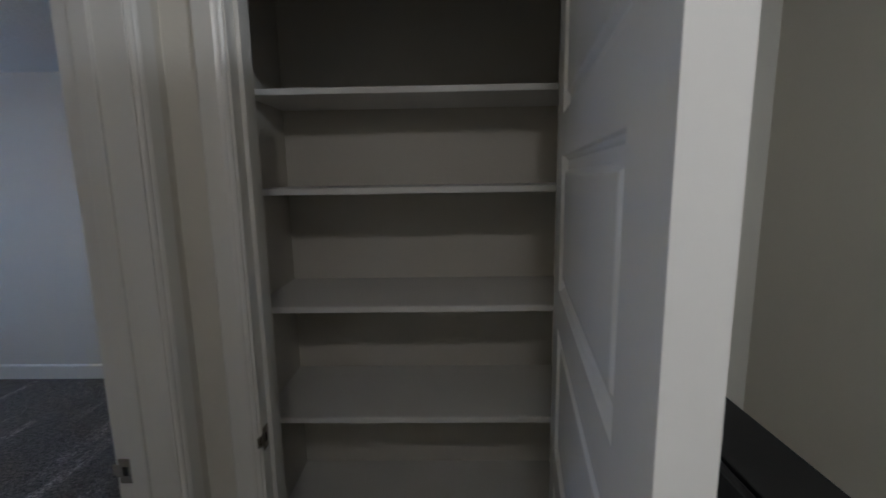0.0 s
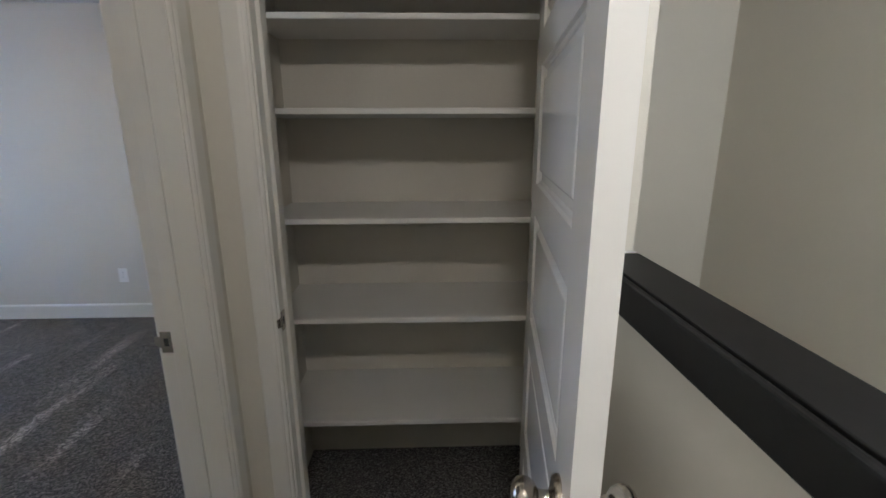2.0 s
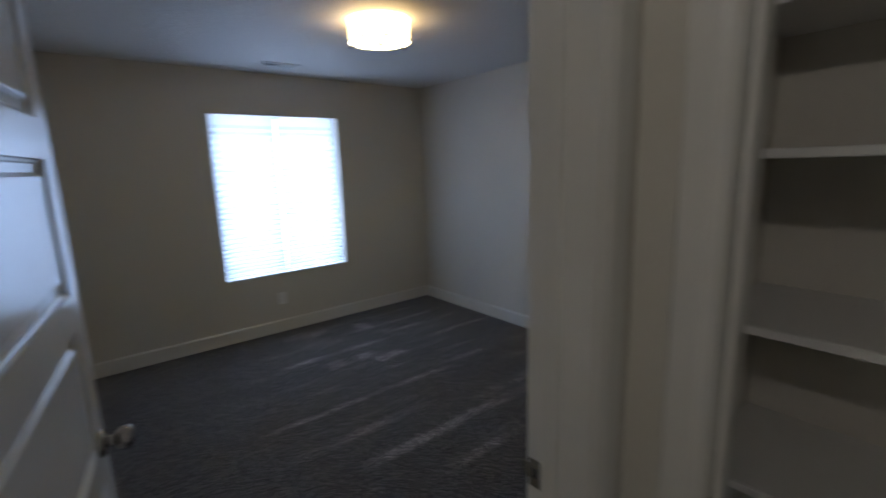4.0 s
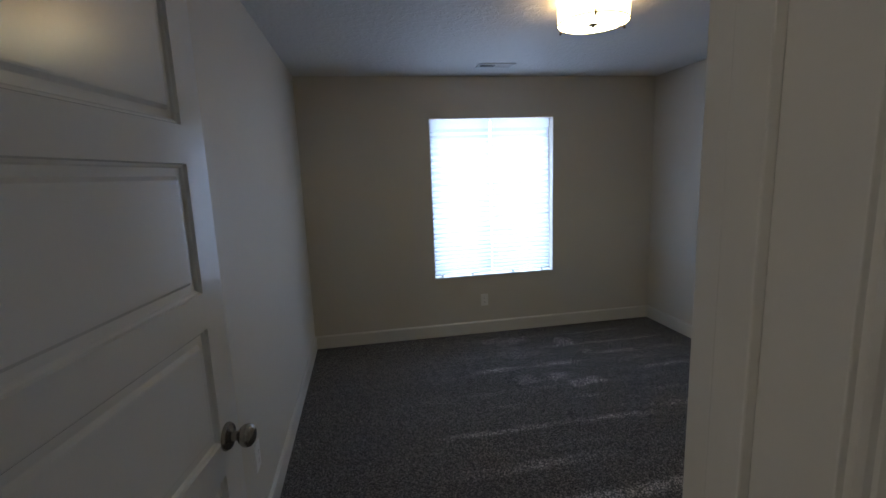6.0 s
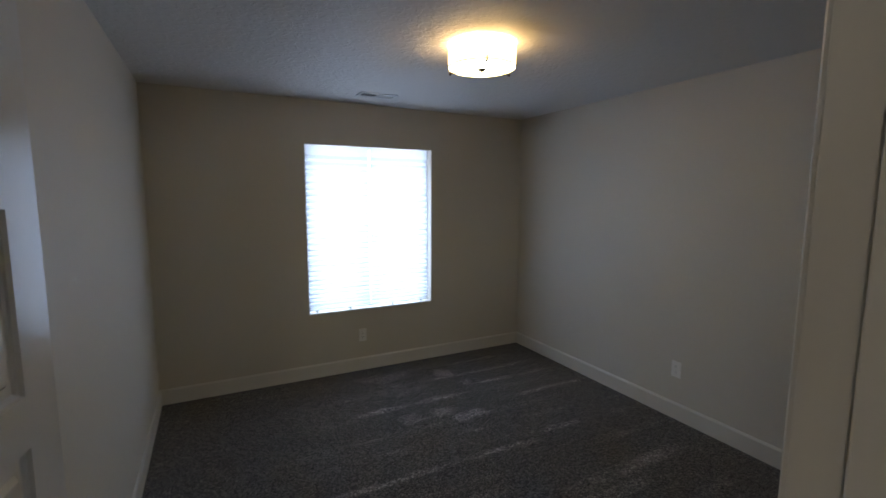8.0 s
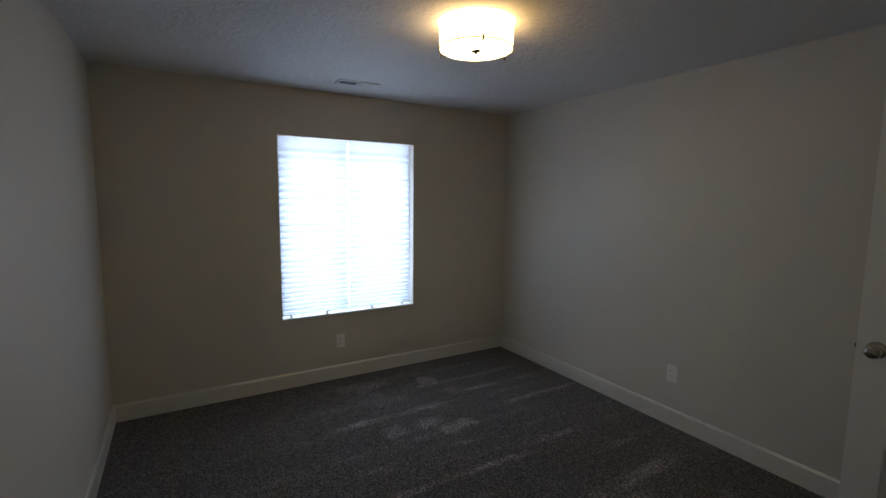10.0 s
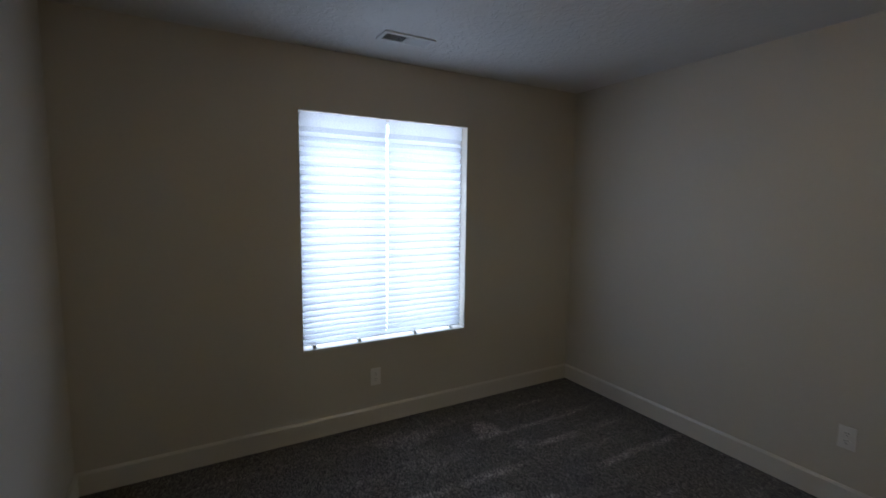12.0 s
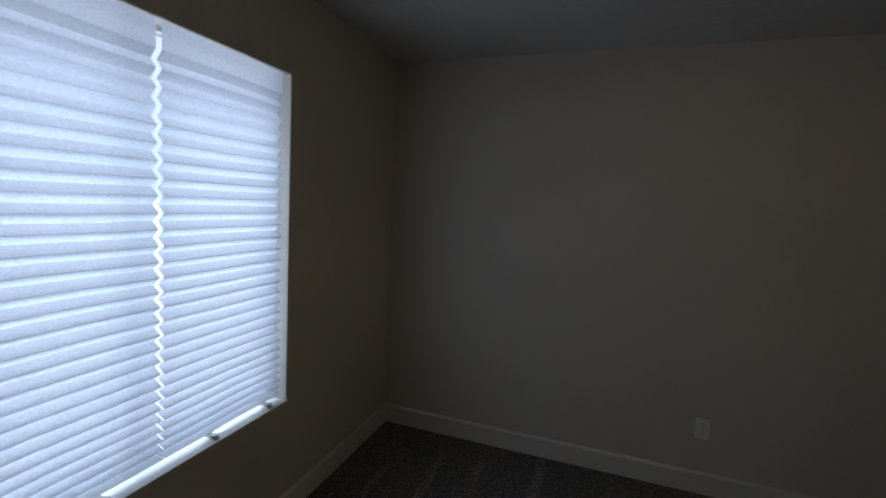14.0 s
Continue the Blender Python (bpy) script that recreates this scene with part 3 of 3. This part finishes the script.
# ---- linen closet shelves ----
for z, y in ((1.906, 1.705), (1.604, 1.632), (1.237, 1.632), (0.865, 1.632), (0.434, 1.632)):
    shelf = tagged(new("shelf"), "white painted wooden closet shelf, empty", "shelf", "linen closet shelves")
    part("board", box(LC_W + 0.002, 0.012, y + 0.009, LC_BACK - 0.002, z - 0.0095, z + 0.0095), SHELF, shelf)
    part("front_edge", box(LC_W + 0.002, 0.012, y, y + 0.0085, z - 0.010, z + 0.010, 0.0035), SHELF, shelf, "rounded painted front edge")

# ---- half wall cap ----
cap = tagged(new("half_wall_cap"), "black stained wooden cap on the half wall by the stairs", "wall cap")
part("cap_board", box(0.0335, 0.153, HALL_S, HALL_N - 0.003, 1.182, 1.206, 0.003), BLACK, cap)
part("fascia", box(0.011, 0.030, HALL_S, HALL_N - 0.003, 1.116, 1.203, 0.0055), BLACK, cap)
part("fascia", box(0.142, 0.152, HALL_S, HALL_N - 0.003, 1.116, 1.180, 0.003), BLACK, cap)
tagged(new("trim_caulk", finish("trim_caulk", box(0.034, WELL_W + 0.004, HALL_N - 0.0028, HALL_N + 0.001, 1.2065, 1.2115, 0.0008), PLASTIC)), "thin white caulk line where the cap meets the wall", "caulk", kind="structure")

# ---- window and shades ----
w1 = empty("window_1", "white vinyl window behind pleated paper shades", "window")
fx0, fx1 = WEST - 0.15, WEST - 0.09
part("window_frame", box(fx0, fx1, WIN_Y0, WIN_Y0 + 0.036, WIN_Z0, WIN_Z1, 0.003), VINYL, w1)
part("window_frame", box(fx0, fx1, WIN_Y1 - 0.036, WIN_Y1, WIN_Z0, WIN_Z1, 0.003), VINYL, w1)
part("window_frame", box(fx0, fx1, WIN_Y0 + 0.036, WIN_Y1 - 0.036, WIN_Z0, WIN_Z0 + 0.026, 0.003), VINYL, w1)
part("window_frame", box(fx0, fx1, WIN_Y0 + 0.036, WIN_Y1 - 0.036, WIN_Z1 - 0.012, WIN_Z1, 0.003), VINYL, w1)
part("mullion", box(fx0 + 0.01, fx1 - 0.01, 2.066, 2.096, WIN_Z0 + 0.026, WIN_Z1 - 0.012, 0.003), VINYL, w1)
for a, b in ((WIN_Y0 + 0.036, 2.066), (2.096, WIN_Y1 - 0.036)):
    p = part("pane", box(fx0 + 0.025, fx0 + 0.031, a, b, WIN_Z0 + 0.026, WIN_Z1 - 0.012), GLASS, w1)
    p.visible_shadow = False
part("window_sill", box(WEST - 0.09, WEST + 0.014, WIN_Y0 + 0.001, WIN_Y1 - 0.001, WIN_Z0 - 0.006, WIN_Z0 + 0.010, 0.0015), TRIM, w1, "white painted wooden window sill")


def pleated_shade(left, right, clips, seed):
    """A hanging pleated paper blind stuck to the window head; left, right: (top, bottom) of its cut edges.
    The folds hang wide at the top and stack closer at the bottom."""
    rng = random.Random(5)      # both blinds are folded alike
    thing = tagged(new("pleated_shade"), "white pleated paper window shade, lowered, backlit by daylight", "window shade", "pleated shades in the window")
    top = WIN_Z1 - 0.004
    pts = [(0.014, top), (0.0150, top - 0.045), (0.014, 2.004)]
    pitches = [0.061 - 0.027 * (i / 27) ** 1.6 for i in range(28)]
    k, z = (2.004 - 0.632) / sum(pitches), 2.004
    for p in pitches:
        p *= k
        d = math.sqrt(0.0385 ** 2 - (p / 2) ** 2)
        pts.append((0.014 + d, z - p * 0.5 + rng.uniform(-0.0015, 0.0015)))
        z -= p
        pts.append((0.014 + rng.uniform(-0.0015, 0.0015), z))
    bm = bmesh.new()
    n, rows = 14, []
    low = pts[-1][1]
    for d, zz in pts:
        f = (top - zz) / (top - low)
        ya, yb = left[0] + (left[1] - left[0]) * f ** 2, right[0] + (right[1] - right[0]) * f ** 2
        row = []
        for i in range(n + 1):
            u = i / n
            wave = 0.0008 * math.sin(7 * u + seed + zz * 11) + 0.0012 * f ** 6 * math.sin(11 * u + seed)
            row.append(bm.verts.new((WEST - d - 0.003 * f * math.sin(math.pi * u), ya + (yb - ya) * u, zz + wave)))
        rows.append(row)
    for a, b in zip(rows, rows[1:]):
        for i in range(n):
            bm.faces.new([a[i], a[i + 1], b[i + 1], b[i]])
    part("paper", bm, PAPER, thing)
    for y in clips:
        # two small jaws pinching the stacked folds, with finger tabs towards the room
        bm = bmesh.new()
        for tilt, lift in ((14, 0.0), (-14, 0.006)):
            jaw = box(-0.030, 0.026, -0.013, 0.013, -0.0018 + lift, 0.0012 + lift, 0.0008)
            bmesh.ops.transform(jaw, matrix=pose(WEST - 0.014, y, 0.612, 0, tilt), verts=jaw.verts)
            me = bpy.data.meshes.new("jaw")
            jaw.to_mesh(me)
            jaw.free()
            bm.from_mesh(me)
            bpy.data.meshes.remove(me)
        part("clip", bm, CLIP, thing, "small translucent plastic clip")
    return thing


pleated_shade((WIN_Y0 + 0.009, WIN_Y0 + 0.010), (2.103, 2.111), (1.600, 1.903), 3)
pleated_shade((2.122, 2.1135), (2.697, 2.712), (2.320, 2.622), 8)


# ---- outlets ----
def outlet(m, label):
    """Duplex receptacle on its plate; local x across, y out of the wall."""
    t = tagged(new("outlet"), label, "power outlet", "wall outlets")
    part("cover_plate", box(-0.037, 0.037, 0, 0.006, -0.060, 0.060, 0.0025), PLASTIC, t)
    for z in (-0.0205, 0.0205):
        f = part("receptacle", lathe([(0, 0.0085), (0.0155, 0.0085), (0.0168, 0.0075), (0.0168, 0.005)], 24, pose(0, 0, z, -90) @ Matrix.Diagonal((1, 0.86, 1, 1))), PLASTIC, t)
        for x in (-0.006, 0.006):
            part("slot", box(x - 0.0012, x + 0.0012, 0.0080, 0.0089, z + 0.001, z + 0.009), SLOT, f)
        part("ground_hole", box(-0.0022, 0.0022, 0.0080, 0.0089, z - 0.010, z - 0.006), SLOT, f)
    part("screw", lathe([(0, 0.0072), (0.003, 0.0068), (0.0032, 0.0055)], 12, pose(0, 0, 0, -90)), PLASTIC, t)
    t.matrix_basis = m
    return t


outlet(pose(WEST, 2.014, 0.340, 0, 0, -90), "white duplex outlet on the wall under the window")
outlet(pose(-3.032, NORTH, 0.378, 0, 0, 180), "white duplex outlet on the bare wall above the baseboard")
outlet(pose(-2.70, SOUTH, 0.410, 0, 0, 0), "white duplex outlet on the wall beside the open door")

# ---- ceiling vent ----
vent = tagged(new("ceiling_vent"), "white stamped metal ceiling register, half of it dark", "air vent")
vx0, vx1, vy0, vy1 = -4.655, -4.512, 1.888, 2.198
part("backing", box(vx0 + 0.02, vx1 - 0.02, vy0 + 0.02, vy1 - 0.02, CEIL - 0.004, CEIL - 0.001), SLOT, vent, "dark duct behind the slats")
for q in ((vx0, vx1, vy0, vy0 + 0.024), (vx0, vx1, vy1 - 0.024, vy1), (vx0, vx0 + 0.026, vy0 + 0.024, vy1 - 0.024), (vx1 - 0.026, vx1, vy0 + 0.024, vy1 - 0.024)):
    part("frame", box(*q, CEIL - 0.009, CEIL - 0.0005, 0.002), VENT, vent)
ym = (vy0 + vy1) / 2
part("centre_bar", box(vx0 + 0.026, vx1 - 0.026, ym - 0.006, ym + 0.006, CEIL - 0.009, CEIL - 0.004), VENT, vent)
for half, tilt in ((0, 42), (1, -42)):
    a = vy0 + 0.026 if half == 0 else ym + 0.008
    for i in range(10):
        y = a + 0.006 + i * 0.0122
        bm = box(vx0 + 0.026, vx1 - 0.026, -0.007, 0.007, -0.0006, 0.0006)
        bmesh.ops.transform(bm, matrix=pose(0, y, CEIL - 0.0085, tilt), verts=bm.verts)
        part("slat", bm, VENT, vent)

# ---- bedroom ceiling lamp ----
lamp = tagged(new("ceiling_lamp"), "lit drum-shaped flush ceiling lamp with white fabric shade", "ceiling lamp")
R, z0, z1 = 0.181, CEIL - 0.125, CEIL - 0.010
part("canopy", lathe([(0, 0), (0.065, 0), (0.065, -0.018), (0.055, -0.026), (0, -0.026)], 32, pose(0, 0, CEIL)), BRONZE, lamp, "dark metal ceiling plate", True)
part("shade", lathe([(R, z0), (R + 0.0015, z0 + 0.002), (R + 0.0015, z1), (R, z1), (R - 0.002, z1), (R - 0.002, z0), (R, z0)], 64), DRUM, lamp, "white fabric drum shade", True)
part("diffuser", lathe([(0, z0 - 0.006), (R * 0.5, z0 - 0.005), (R - 0.006, z0), (R - 0.006, z0 + 0.004), (0, z0 + 0.002)], 64), DIFFUSER, lamp, "frosted glass bottom diffuser", True)
part("rim", lathe([(R - 0.001, z0 - 0.0015), (R + 0.0032, z0 - 0.001), (R + 0.0036, z0 + 0.003), (R + 0.0017, z0 + 0.003), (R - 0.001, z0 + 0.0005), (R - 0.001, z0 - 0.0015)], 64), BRONZE, lamp, "thin metal rim", True)
part("finial", lathe([(0, z0 - 0.022), (0.007, z0 - 0.020), (0.008, z0 - 0.015), (0.022, z0 - 0.010), (0.026, z0 - 0.005), (0, z0 - 0.004)], 24), BRONZE, lamp, "dark metal finial", True)
for a in (-24.5, 95.5, 215.5):
    bm = box(R - 0.035, R + 0.012, -0.004, 0.004, z0 - 0.008, z0 - 0.004, 0.001)
    add_box(bm, R + 0.006, R + 0.012, -0.004, 0.004, z0 - 0.012, z0 + 0.013, 0.001)
    bmesh.ops.transform(bm, matrix=pose(0, 0, 0, 0, 0, a), verts=bm.verts)
    br = part("bracket", bm, BRONZE, lamp, "small metal bracket")
    part("ball_nut", lathe([(0, -0.007), (0.005, -0.005), (0.007, 0), (0.005, 0.005), (0, 0.007)], 12, pose(0, 0, 0, 0, 0, a) @ pose(R + 0.012, 0, z0 - 0.010)), BRONZE, br, "", True)
lamp.location = (-3.132, 2.138, 0)

# ---- hall and stairwell ceiling lights ----
def disc_light(x, y, label):
    """Flat round ceiling light: a trim ring with a lamp opening."""
    t = tagged(new("ceiling_lamp"), label, "ceiling lamp", "flat ceiling lights")
    part("trim_ring", lathe([(0.058, -0.001), (0.090, -0.001), (0.092, -0.004), (0.086, -0.012), (0.062, -0.014), (0.058, -0.010), (0.058, -0.001)], 40, pose(0, 0, CEIL)), PLASTIC, t, "", True)
    part("reflector", lathe([(0, -0.002), (0.057, -0.002), (0.057, -0.006), (0, -0.004)], 40, pose(0, 0, CEIL)), PLASTIC, t, "", True)
    t.location = (x, y, 0)
    return t


disc_light(-0.365, -0.22, "flat round white ceiling light over the hall")
disc_light(0.84, -0.12, "flat round white ceiling light over the stairwell")

# ---- bright hazy sky, and a glowing plane in the ground's place, outside the window ----
def glow_plane(name, z0, z1, colour, strength, label, category):
    bm = bmesh.new()
    bm.faces.new([bm.verts.new(p) for p in ((-60, -400, z0), (-60, 400, z0), (-60, 400, z1), (-60, -400, z1))])
    m = bpy.data.materials.new(name)
    m.use_nodes = True
    nt = m.node_tree
    nt.nodes.remove(nt.nodes["Principled BSDF"])
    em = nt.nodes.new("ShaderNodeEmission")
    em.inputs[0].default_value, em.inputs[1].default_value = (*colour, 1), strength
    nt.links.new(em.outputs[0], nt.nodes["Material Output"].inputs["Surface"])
    tagged(new(name, finish(name, bm, m)), label, category, kind="structure")


glow_plane("backdrop_sky", 0, 70, (0.60, 0.74, 1.0), SKY_GLOW, "bright white hazy sky outside the window", "sky")
# added emitter, not lit ground: brightens the shades' lower folds from below
glow_plane("ground_glow_plane", -90, 0, (0.68, 0.78, 1.0), GROUND_GLOW, "added glowing plane standing in for light off the ground below the window", "ground")
